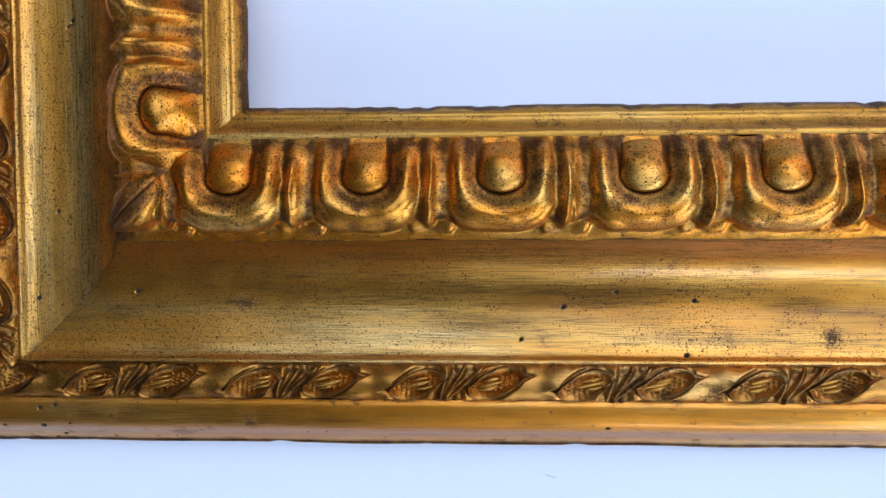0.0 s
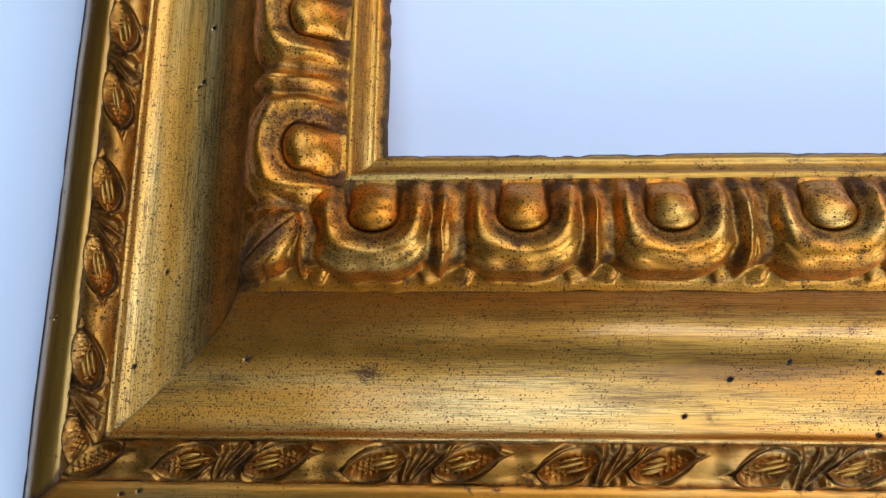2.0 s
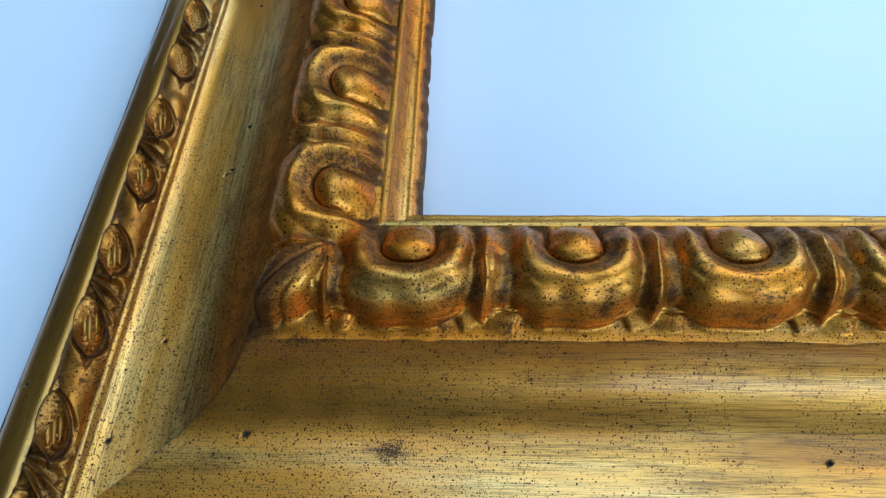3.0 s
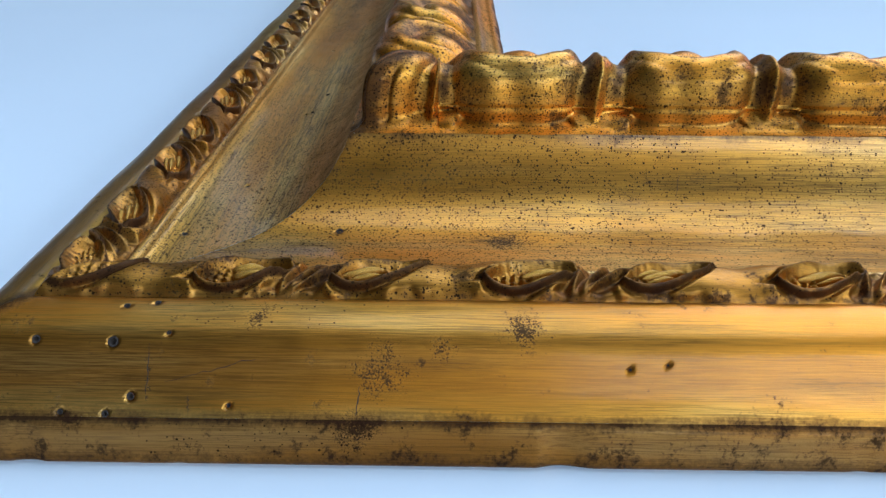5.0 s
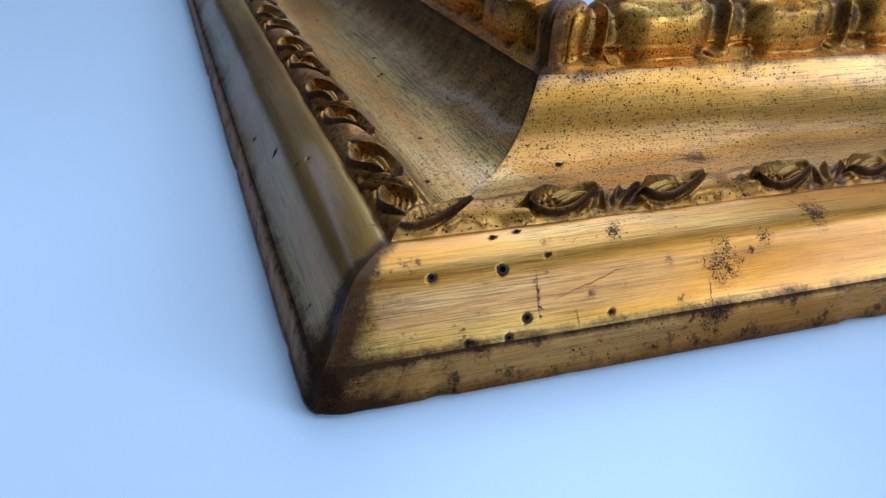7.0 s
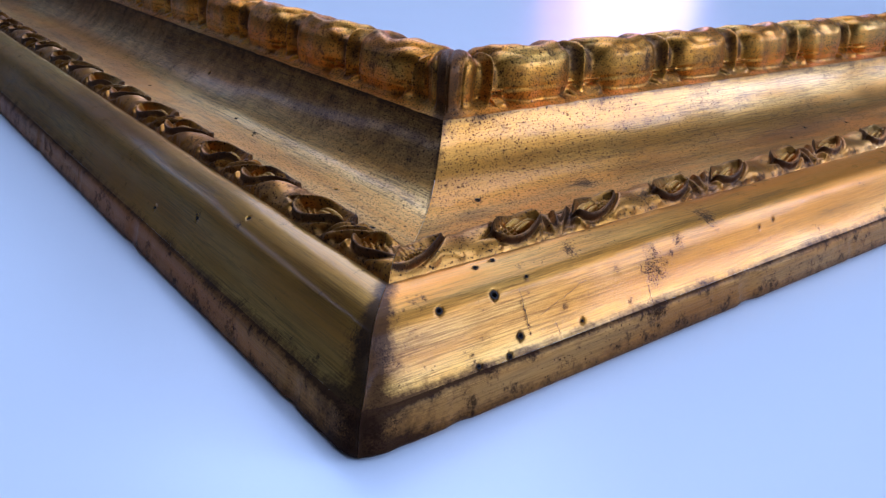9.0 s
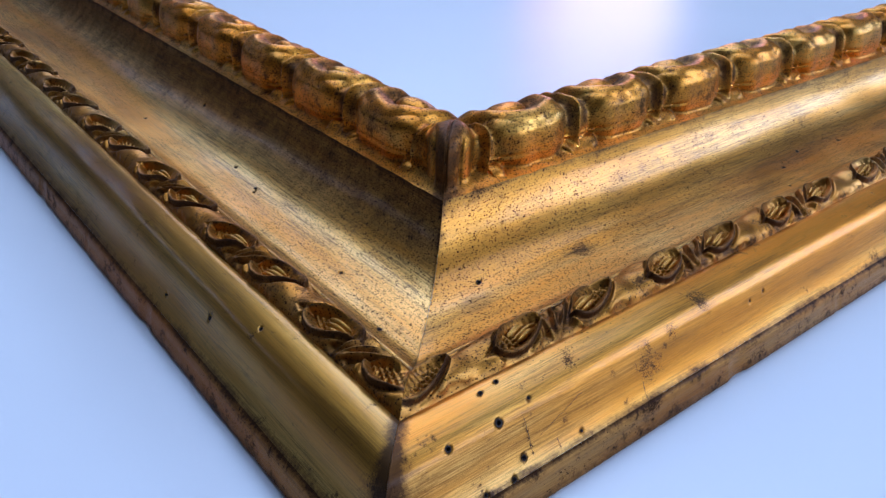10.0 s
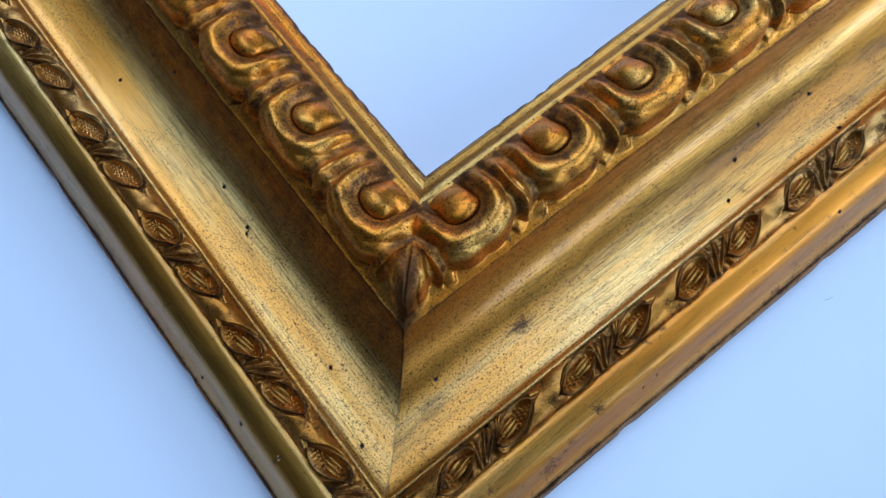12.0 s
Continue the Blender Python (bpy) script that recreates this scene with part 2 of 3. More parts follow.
TABLE = plain("white_lacquer", (0.86, 0.86, 0.86), 0.28, 6, 0.015)
WALL = plain("taupe_wall_paint", (0.09, 0.075, 0.06), 0.8, 4, 0.05)
DARK_WALL = plain("dark_wall_paint", (0.03, 0.029, 0.024), 0.8, 4, 0.08)
MARK = plain("grey_scuff", (0.45, 0.45, 0.47), 0.6, 900, 0.3)
FLOOR = plain("wood_floor", (0.12, 0.075, 0.04), 0.5, 5, 0.2)

# ---- building helpers ----


def part(name, bm, mat, parent, label=""):
    me = bpy.data.meshes.new(name)
    bm.to_mesh(me)
    bm.free()
    me.materials.append(mat)
    ob = new(name, me)
    ob.parent = parent
    return tagged(ob, label)


def box(name, lo, hi, mat, bevel=0.0):
    bm = bmesh.new()
    bmesh.ops.create_cube(bm, size=1)
    for v in bm.verts:
        v.co = [l + (h - l) * (c + 0.5) for c, l, h in zip(v.co, lo, hi)]
    if bevel:
        bmesh.ops.bevel(bm, geom=bm.edges[:], offset=bevel, segments=3, affect="EDGES")
    return part(name, bm, mat, None)


def sheet(name, grid, mat, parent, flip=False, normals=None, label="", tarnish_shade=None):
    """A mesh from a grid of points (rows, columns, 3), smooth."""
    r, c = grid.shape[:2]
    i = np.arange(r * c).reshape(r, c)
    q = np.stack([i[:-1, :-1], i[1:, :-1], i[1:, 1:], i[:-1, 1:]], -1).reshape(-1, 4)
    if flip:
        q = q[:, ::-1]
    me = bpy.data.meshes.new(name)
    me.from_pydata(grid.reshape(-1, 3).tolist(), [], q.tolist())
    me.shade_smooth()
    if normals is not None:
        me.normals_split_custom_set_from_vertices(normals.reshape(-1, 3).tolist())
    if tarnish_shade is not None:
        me.attributes.new("tarnish_shade", "FLOAT", "POINT").data.foreach_set("value", tarnish_shade.astype(np.float32).ravel())
    me.materials.append(mat)
    ob = new(name, me)
    ob.parent = parent
    return tagged(ob, label)


# ---- the room that closes the place, and the table ----
def tag_structure(ob, label, category):
    return tagged(ob, label, category, kind="structure")


X0, X1, Y0, Y1, Z0, Z1 = -3.6, 4.8, -4.4, 4.8, -0.75, 4.6
tag_structure(box("floor", (X0, Y0, Z0 - 0.1), (X1, Y1, Z0), FLOOR), "plain brown wooden floor under the table", "floor")
for lo, hi in (((X0, Y0), (-0.8, Y1)), ((4.35, Y0), (X1, Y1)), ((-0.8, Y0), (4.35, -0.85)), ((-0.8, 3.45), (1.25, Y1)), ((1.25, 4.65), (4.35, Y1))):
    tag_structure(box("ceiling", (*lo, Z1), (*hi, Z1 + 0.1), WALL), "plain painted ceiling beside the skylight", "ceiling")
tag_structure(box("wall_west", (X0 - 0.1, Y0, Z0), (X0, Y1, Z1), DARK_WALL), "plain dark painted room wall", "wall")


def wall_with_window(name, along_x, at, thick, lo, hi, openings, mat):
    """A wall along x or y from lo to hi, with openings (start, end, sill, head)."""
    pieces, edge = [], lo
    for a, b, sill, head in openings:
        pieces += [(edge, a, Z0, Z1), (a, b, Z0, sill), (a, b, head, Z1)]
        edge = b
    pieces.append((edge, hi, Z0, Z1))
    bm = bmesh.new()
    for a, b, z0, z1 in pieces:
        c = bmesh.ops.create_cube(bm, size=1)["verts"]
        p, q = ((a, at, z0), (b, at + thick, z1)) if along_x else ((at, a, z0), (at + thick, b, z1))
        for v in c:
            v.co = [l + (h - l) * (k + 0.5) for k, l, h in zip(v.co, p, q)]
    return tag_structure(part(name, bm, mat, None), "plain painted room wall with a window opening", "wall")


wall_with_window("wall_south", True, Y0 - 0.1, 0.1, X0, X1, [(0.7, 3.3, 1.1, 2.7)], WALL)
wall_with_window("wall_east", False, X1, 0.1, Y0, Y1, [(-4.3, -1.7, 1.4, 3.6), (3.4, 4.6, 0.2, 2.2)], WALL)
wall_with_window("wall_north", True, Y1, 0.1, X0, X1, [(-3.4, 1.0, 2.1, 2.3), (1.35, 4.45, 2.1, 4.35)], DARK_WALL)


def build_table():
    t = new("table")
    top = box("tabletop", (-0.75, -0.75, -0.03), (1.15, 1.15, -0.0005), TABLE, 0.004)
    top.parent = t
    for x in (-0.65, 1.05):
        for y in (-0.65, 1.05):
            leg = box("leg", (x - 0.03, y - 0.03, Z0), (x + 0.03, y + 0.03, -0.03), TABLE, 0.004)
            leg.parent = t
    bm = bmesh.new()
    rows = [[bm.verts.new((0.1888 + 0.004 * w, -0.0097 - 0.0013 * w - 0.0003 * math.sin(3 * w) + k * 0.00013 * math.sin(math.pi * (0.05 + 0.9 * w)), -0.00046)) for k in (-1, 1)] for w in np.linspace(0, 1, 7)]
    for a, b in zip(rows, rows[1:]):
        bm.faces.new((a[0], b[0], b[1], a[1]))
    part("scuff", bm, MARK, t, "short thin grey scuff mark")
    return tagged(t, "smooth glossy white lacquered table under the gilt frame", "table")


build_table()

# ---- the gilt picture frame ----
WIDE, HIGH = 440.0, 540.0   # lengths of the two arms, millimetres

# cross-section of each moulding: distance from the outer edge, height (millimetres)
BASE_EDGE = [(0.7, -0.5), (0.2, 0.2), (0.3, 1.6), (0.8, 3.8), (1.1, 5.4), (1.6, 6.5), (2.4, 7.1)]
OUTER = [(2.4, 7.1), (3.2, 8.1), (4.3, 9.6), (5.4, 11.3), (6.6, 13.4), (7.6, 15.2),
         (8.8, 17.0), (10.4, 18.4), (12.5, 19.3), (15.0, 19.9), (17.2, 20.0), (18.2, 19.6)]
LEAF = [(18.2, 19.6), (18.8, 20.6), (20.0, 21.8), (21.8, 22.6), (23.6, 22.8), (25.4, 22.5), (27.0, 21.6), (28.2, 20.4), (28.8, 19.4)]
COVE = [(28.8, 19.4), (29.4, 19.6), (30.2, 19.2), (31.0, 18.2), (33.0, 17.2), (37.0, 16.6), (42.0, 16.3), (47.0, 16.4), (51.5, 17.2), (55.5, 19.0),
        (59.0, 21.6), (62.0, 25.0), (64.3, 28.6), (65.6, 31.4), (66.0, 32.4)]
EGG = [(66.0, 32.4), (66.9, 32.7), (67.6, 33.1), (68.0, 34.6), (68.12, 38.0), (68.5, 41.4), (69.2, 43.9), (70.6, 45.9), (72.6, 47.0), (75.2, 47.6), (78.0, 47.3), (81.0, 46.8),
       (84.0, 46.1), (87.0, 44.8), (89.5, 42.9), (91.5, 40.8), (92.8, 39.0), (93.4, 38.3), (93.8, 38.0)]
SIGHT = [(93.8, 38.0), (94.4, 38.1), (95.2, 38.0), (95.7, 37.4), (96.1, 36.2), (96.9, 34.8), (98.1, 33.8), (99.4, 33.2), (99.9, 33.2), (100.3, 33.3), (101.2, 32.8), (102.2, 31.7), (103.0, 30.2),
         (103.4, 28.6), (103.3, 27.4), (102.8, 26.7), (101.0, 26.3), (95.0, 26.0), (95.0, 6.0)]
RAILS = [("x", WIDE), ("y", HIGH)]


def curve_points(pts, step):
    """Points along a smooth line through pts, about step apart, with both ends kept."""
    p = np.array(pts, float)
    k = np.concatenate([[0], np.cumsum(np.hypot(*np.diff(p, axis=0).T))])
    d = np.gradient(p, k, axis=0)
    a = np.linspace(0, k[-1], max(3, int(k[-1] / step) + 1))
    i = np.clip(np.searchsorted(k, a, side="right") - 1, 0, len(k) - 2)
    h = (k[i + 1] - k[i])[:, None]
    w = ((a - k[i]) / (k[i + 1] - k[i]))[:, None]
    out = (2 * w**3 - 3 * w**2 + 1) * p[i] + (w**3 - 2 * w**2 + w) * h * d[i] + (3 * w**2 - 2 * w**3) * p[i + 1] + (w**3 - w**2) * h * d[i + 1]
    out[0], out[-1] = p[0], p[-1]
    return out


rng = np.random.default_rng(7)
WAVES = [(rng.uniform(0.004, 0.03), rng.uniform(-0.03, 0.03), rng.uniform(0, 6.28)) for _ in range(12)]
RIPPLES = [(rng.uniform(-0.16, 0.16), rng.uniform(-0.16, 0.16), rng.uniform(0, 6.28)) for _ in range(14)]


def unevenness(s, u, shift):
    """Slow unevenness of a hand-carved surface, millimetres."""
    return sum(np.sin(6.28 * (a * (u + shift) + b * s) + c) for a, b, c in WAVES) * 0.04


def tool(s, u, shift):
    """Fine unevenness of carving, millimetres."""
    return sum(np.sin(6.28 * (a * (u + shift) + b * s) + c) for a, b, c in RIPPLES) * 0.03


def bell(x, w):
    return np.exp(-(x / w) ** 2)


def step(x, w):
    return 1 / (1 + np.exp(-np.clip(x / w, -40, 40)))


EGG_PITCH, LEAF_PITCH = 36.55, 48.8
egg_line = curve_points(EGG, 0.1)
EGG_S, EGG_ARC = egg_line[:, 0], np.concatenate([[0], np.cumsum(np.hypot(*np.diff(egg_line, axis=0).T))])


def egg_cell(s, u, first):
    """Place across an egg's cell, evened out at the mitre so that both arms meet; the way up the band's face; how low on the front it lies."""
    near = 101.6 + (first - 101.6) * np.clip((u - s) / 9, 0, 1)
    n = np.maximum(np.round((u - near) / EGG_PITCH), 0)
    v = np.interp(s, EGG_S, EGG_ARC)
    low = np.clip((19 - v) / 7, 0, 1)
    q = u - near - n * EGG_PITCH + 1.0 * low - 0.35 * np.sin(2.3 * n)
    return q, v, low, u < near - EGG_PITCH / 2 + 1.0, n


def back_fade(v):
    """The carving runs out towards the sight edge."""
    return np.clip((EGG_ARC[-1] - 0.2 - v) / 6.5, 0, 1) ** 0.6


def egg_relief(s, u, first):
    """Egg-and-dart carving without the eggs: height over the smooth band, millimetres. first: place of the first egg."""
    q, v, low, corner, n = egg_cell(s, u, first)
    half = 13.9 - 0.9 * low - 1.4 * np.clip((6.5 - v) / 3.5, 0, 1) ** 2
    half = half + 0.25 * np.sin(v * 0.5 + 2 * n)
    back = np.clip((v - 27) / 9, 0, 1)
    # the hollow beside each dart, closed at the foot, and the dart's crest
    d = EGG_PITCH / 2 - np.abs(q)
    lean = np.where(q > 0, d - 1.0, d + 1.0) - 0.3 * np.sin(v * 0.33 + n)
    crest = 0.75 * np.exp(-np.abs(lean) / (1.7 + 0.5 * back)) + 0.35 * bell(lean, 2.0)
    floor = (3.9 - 1.3 * back) * step(v - 2.6 - 0.25 * np.abs(lean), 0.4)
    dart = -floor + (floor - 0.7 - 0.4 * low) * np.clip(crest, 0, 1)
    out = step(np.abs(q) - half, 0.42)
    # the rounded ring about the hollow of the egg
    r = np.hypot(q, np.minimum(0, v - 29.3) * 0.97)
    edge = np.clip((np.abs(q) - 9.6 + 4.6 * low) / (half - 9.6 + 4.6 * low), 0, 1.1)
    bowl = np.clip((11.2 - r) / 4.2, 0, 1)
    ring = -(1.9 + 1.5 * low) * edge**2.3 - 2.7 * bowl**1.2 - 1.3 * np.clip((r - 11.5) / 3.5, 0, 1) ** 2 * (1 - low)
    ring = ring + 0.32 * bell(r - 6.9, 0.4) - 1.6 * step(6.3 - r, 0.3) - 0.5 * bell(v - 2.4, 1.6)
    h = ring * (1 - out) + dart * out
    # the lobed leaf on the mitre
    m = np.abs(u - s)
    wide = 10.8 * np.clip((29 - v) / 15, 0.0, 1) ** 0.7
    lobe = -0.4 - 2.0 * np.clip(m / np.maximum(wide, 0.5), 0, 1.2) ** 2.5 - 0.8 * bell(m - 5.4, 0.9) * low - 0.5 * bell(m, 0.6)
    leaf = lobe + (-3.6 - lobe) * step(m - wide, 0.5)
    rib = -3.8 + 3.0 * bell(u - 84.6 - 0.12 * (v - 14), 1.15) * step(25 - v, 1.5) * step(v - 2.4, 0.5)
    leaf = np.maximum(leaf, rib) * step(v - 2.4, 0.4)
    ends = np.clip((v - 24) / 8, 0, 1)
    leaf = leaf * (1 - ends) - 1.6 * ends
    h = np.where(corner, np.maximum(np.where(out > 0.5, -9.0, h), leaf) * out + h * (1 - out), h)
    return h * step(v - 1.8, 0.18) * back_fade(v)


def egg_tarnish_shade(s, u, first):
    """Where the leaf of the egg band is rubbed to brown, on the ring's crest and the leaf on the mitre; the hollows
    carry brown toning and painted shade.
    """
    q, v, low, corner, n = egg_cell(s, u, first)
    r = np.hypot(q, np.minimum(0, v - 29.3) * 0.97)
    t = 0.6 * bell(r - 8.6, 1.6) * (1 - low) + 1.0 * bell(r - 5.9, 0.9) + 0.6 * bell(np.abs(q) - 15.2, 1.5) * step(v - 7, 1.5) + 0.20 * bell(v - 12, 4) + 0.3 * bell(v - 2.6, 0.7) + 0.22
    # shadow at the back of each hollow, painted as brown
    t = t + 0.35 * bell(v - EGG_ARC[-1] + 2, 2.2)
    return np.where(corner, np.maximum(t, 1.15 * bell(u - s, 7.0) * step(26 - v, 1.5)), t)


def egg_dome(s, u, centre):
    """The egg itself, rising from the bottom of its hollow."""
    v = np.interp(s, EGG_S, EGG_ARC)
    n = np.round((centre - 102) / EGG_PITCH)
    q = u - centre - 0.35 * np.sin(2.3 * n)
    r = np.hypot(q * (1 + 0.012 * (v - 30)), np.minimum(0, v - 29.6) * 0.95)
    lift = np.where(r < 6.2, -3.9 + 3.7 * np.sqrt(np.clip(1 - (r / 6.25) ** 2, 0, 1)) ** 1.0 - 0.3 * np.clip((v - 34) / 8, 0, 1), -3.9 - (r - 6.2) * 2)
    return np.where(r < 6.2, lift * back_fade(v), lift)


def to_heart(s0, z0):
    """Outward directions of the egg band, away from the core of the bead."""
    d = np.stack([s0 - 80.0, z0 - 35.0], -1)
    d /= np.linalg.norm(d, axis=1)[:, None]
    return d[:, 0], d[:, 1]


PODS = ((14.6, 7.4, 0.20, 1), (34.9, 7.6, 0.22, -1))


def pod_shape(t, c, mid, half, slope, tip):
    """Across and along a pod, and how far inside its outline: pointed at the outer tip, blunt towards the twist."""
    w = (t - mid - 0.3 * c) / half * tip
    e = c - slope * (t - mid)
    tall = 3.5 * np.clip(1 - np.abs(w + 0.15) ** 2.0 * np.where(w < -0.15, 0.9, 1.0), 0, 1) ** 0.75
    return w, e, tall - np.abs(e) - 3 * np.maximum(0, np.abs(w + 0.15) - 1)


def leaf_relief(s, u, first, way):
    """Carved pods in pairs with a twist between them, on the small torus. way: the direction in which the pattern runs."""
    t = (way * (u - first)) % LEAF_PITCH
    k = np.floor(way * (u - first) / LEAF_PITCH)
    c = s - 23.5
    h = 0.6 - 0.8 * bell(np.minimum(t, LEAF_PITCH - t), 4.0)
    for pod in PODS:
        w, e, inside = pod_shape(t, c, *pod)
        hole = step(inside - 0.55, 0.14)
        torn = 0.55 * np.sin(3.1 * t + 2.0 * c + k) * np.sin(2.3 * c - 1.1 * t + 2 * k)
        h = h + hole * (-2.3 + torn) + 0.6 * bell(inside - 0.1, 0.45) - 1.1 * bell(inside + 0.9, 0.45)
    x = t - 24.7 - 0.70 * c
    band = step(4.7 - np.abs(x), 0.3)
    fork = 2.0 * bell(t - 27.2 - 1.10 * c, 0.8) + 1.8 * bell(t - 24.2 - 0.65 * c, 0.75) + 1.5 * bell(t - 21.2 - 0.30 * c, 0.7) - 1.9
    h = h * (1 - band) + band * fork
    rim = sum(np.sin(u * f + 3 * f) for f in (0.23, 0.41, 0.77, 1.3, 2.1)) * 0.14
    return h * step(s - 18.9 - rim, 0.18) * step(28.3 - s - rim, 0.18)


def leaf_tarnish_shade(s, u, first, way):
    """The pods are toned dark brown, with shade painted into their outlines and the twist; the saddles between the
    pairs keep their gold.
    """
    t = (way * (u - first)) % LEAF_PITCH
    c = s - 23.5
    dark = 0.16 + 0.48 * step(4.7 - np.abs(t - 24.7 - 0.7 * c), 0.4)
    for pod in PODS:
        w, e, inside = pod_shape(t, c, *pod)
        dark = np.maximum(dark, 1.1 * bell(inside + 0.3, 0.7) + 0.28 * step(inside - 0.8, 0.2))
    return np.maximum(dark, np.maximum(0.55 * bell(s - 28.6, 0.7), 0.45 * bell(s - 18.6, 0.5)))


def outer_tarnish(s, u):
    return 1.1 * bell(u - s, 3.2) + 0.7 * bell(u - s, 10.0) * step(9 - s, 1.5) + 0.75 * step(3.2 - s, 0.3) + 0.45 * bell(s - 18.2, 0.5)


def base_tarnish(s, u):
    return 0.2 + 0.75 * bell(s - 2.3, 0.8) + 0.45 * step(0.35 - s, 0.1) + 0.7 * bell(u - s, 14.0)


def cove_darkening(s, u):
    # darker along both seams, at the mitre and on the steep upper part
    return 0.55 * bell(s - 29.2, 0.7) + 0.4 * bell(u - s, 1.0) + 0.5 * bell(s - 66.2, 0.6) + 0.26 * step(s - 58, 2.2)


def sight_tarnish(s, u):
    wave = sum(np.sin(u * f + f * 9 + p) for f, p in ((0.047, 0), (0.083, 1), (0.19, 4), (0.31, 2), (0.9, 5))) / 3
    return 0.95 * step(s - 102.2 + 0.9 * step(wave - 0.1, 0.3), 0.3) + 0.32 * bell(s - 97.4, 1.6) + 0.5 * bell(s - 99.8, 0.25) + 0.1


# worm holes: along the rail, from the outer edge, radius (millimetres)
HOLES = {"x": [(65.1, 50.1, 0.68), (193.4, 45.5, 0.62), (208.8, 50.0, 0.56), (231.5, 47.5, 0.68), (180.9, 35.9, 0.56), (229.2, 31.6, 0.62),
               (22.4, 8.9, 0.62), (34.7, 8.8, 0.78), (43.4, 9.8, 0.34), (35.2, 15.0, 0.5), (40.0, 15.9, 0.5), (37.8, 4.3, 0.56),
               (26.9, 2.8, 0.43), (34.0, 2.7, 0.5), (116.1, 6.9, 0.22), (122.0, 7.3, 0.2), (206.3, 9.7, 0.5), (53.3, 3.6, 0.31)],
         "y": [(131.9, 46.5, 0.56), (130.0, 44.9, 0.37), (149.3, 48.5, 0.62), (209.1, 41.9, 0.62), (195.3, 59.2, 0.56), (74.5, 40.6, 0.5),
               (48.1, 34.1, 0.56), (78.1, 7.2, 0.5), (99.9, 4.9, 0.43), (60.9, 11.8, 0.5)]}


def chips(s, u):
    """Broken bits along the sharp inner edge."""
    wave = sum(np.sin(u * f + f * 9 + p) for f, p in ((0.047, 0), (0.083, 1), (0.19, 4), (0.31, 2), (0.9, 5))) / 3
    return -(0.35 * step(wave - 0.35, 0.06) + 0.6 * step(wave - 0.85, 0.05) + 0.15 * wave) * step(s - 101.9, 0.35) * step(103.9 - s, 5)


def nicks(s, u):
    """Dents along the base."""
    wave = sum(np.sin(u * f + f * 5) for f in (0.07, 0.13, 0.29, 0.53)) / 4
    return -0.9 * np.clip(wave - 0.35, 0, 1) * step(1.7 - s, 0.15)


def pits(s, u, holes):
    h = np.zeros_like(s)
    for hu, hs, r in holes:
        h -= 1.9 * step(r * 0.6 - np.hypot(u - hu, s - hs), 0.07)
    return h


def rail_grid(profile, rail, u0, u1, du, ds, relief=None, carved=False, tarnish_shade=None):
    """Points and normals of a stretch of one moulding. The near end is cut at the mitre, the far end square."""
    axis, length = rail
    p = curve_points(profile, ds)
    t = np.gradient(p, axis=0)
    t /= np.linalg.norm(t, axis=1)[:, None]
    s0, z0, ns, nz = p[:, 0], p[:, 1], -t[:, 1], t[:, 0]
    if 66.5 < s0.mean() < 92:
        ns, nz = to_heart(s0, z0)
    lo = np.maximum(u0, s0 + 0.05)
    n = max(2, int((u1 - u0) / du) + 1)
    w = np.linspace(0, 1, n)[:, None]
    u = lo + (np.maximum(u1, lo) - lo) * w
    s = np.broadcast_to(s0, u.shape)
    shift = 0 if axis == "x" else 313.0
    calm = np.clip((u - s) / 6.0, 0, 1) * np.clip((z0 - 1) / 3, 0, 1)
    h = unevenness(s, u, shift) * calm
    if relief:
        h = h + relief(s, u)
    if carved:
        h = h + tool(s, u, shift) * calm * 1.6
    worn = 1.1 * bell(u - s, 3.8) * step(12 - z0, 1.5)
    a = s + ns * h + worn
    z = z0 + nz * h
    v = u + (ns * h + worn) * bell(u - s, 5.0)
    x, y = (v, a) if axis == "x" else (a, v)
    g = np.stack([x, y, z], -1) / 1000
    nn = np.cross(np.gradient(g, axis=0), np.gradient(g, axis=1))
    nn /= np.linalg.norm(nn, axis=-1)[..., None] + 1e-12
    flip = axis == "y"
    return g, (-nn if flip else nn), flip, (tarnish_shade(s, u) if tarnish_shade else None)


def rail_part(name, profile, rail, mat, parent, du, ds, relief=None, label="", tarnish_shade=None):
    """One moulding of one arm."""
    g, nn, flip, old = rail_grid(profile, rail, 0, rail[1], du, ds, relief, False, tarnish_shade)
    return sheet(name, g, mat[rail[0]], parent, flip, nn, label, old)


def end_grain(rail, parent):
    """The sawn end of an arm, bare wood."""
    top = [(0.7, -0.45)]
    for profile in (BASE_EDGE, OUTER, LEAF, COVE, EGG, SIGHT):
        top += [tuple(q) for q in curve_points(profile, 1.0)[1:]]
    top = [(a, z - 0.3) for a, z in top[:next(i for i, q in enumerate(top) if q[0] > 103.4)]]
    bm = bmesh.new()
    ends = []
    for u in (rail[1] - 3.0, rail[1] - 0.05):
        rows = [[(a, z) for a, z in top], [(a, 27.0 if a > 95 else -0.5) for a, z in top]]
        ends.append([[bm.verts.new((u / 1000, a / 1000, z / 1000) if rail[0] == "x" else (a / 1000, u / 1000, z / 1000)) for a, z in row] for row in rows])
    back, front = ends
    for i in range(len(top) - 1):
        bm.faces.new((front[0][i], front[0][i + 1], front[1][i + 1], front[1][i]))
        bm.faces.new((back[0][i], back[0][i + 1], front[0][i + 1], front[0][i]))
        bm.faces.new((back[1][i], back[1][i + 1], front[1][i + 1], front[1][i]))
    bmesh.ops.recalc_face_normals(bm, faces=bm.faces[:])
    return part("end_grain", bm, RAW, parent, "sawn bare brown wood end")


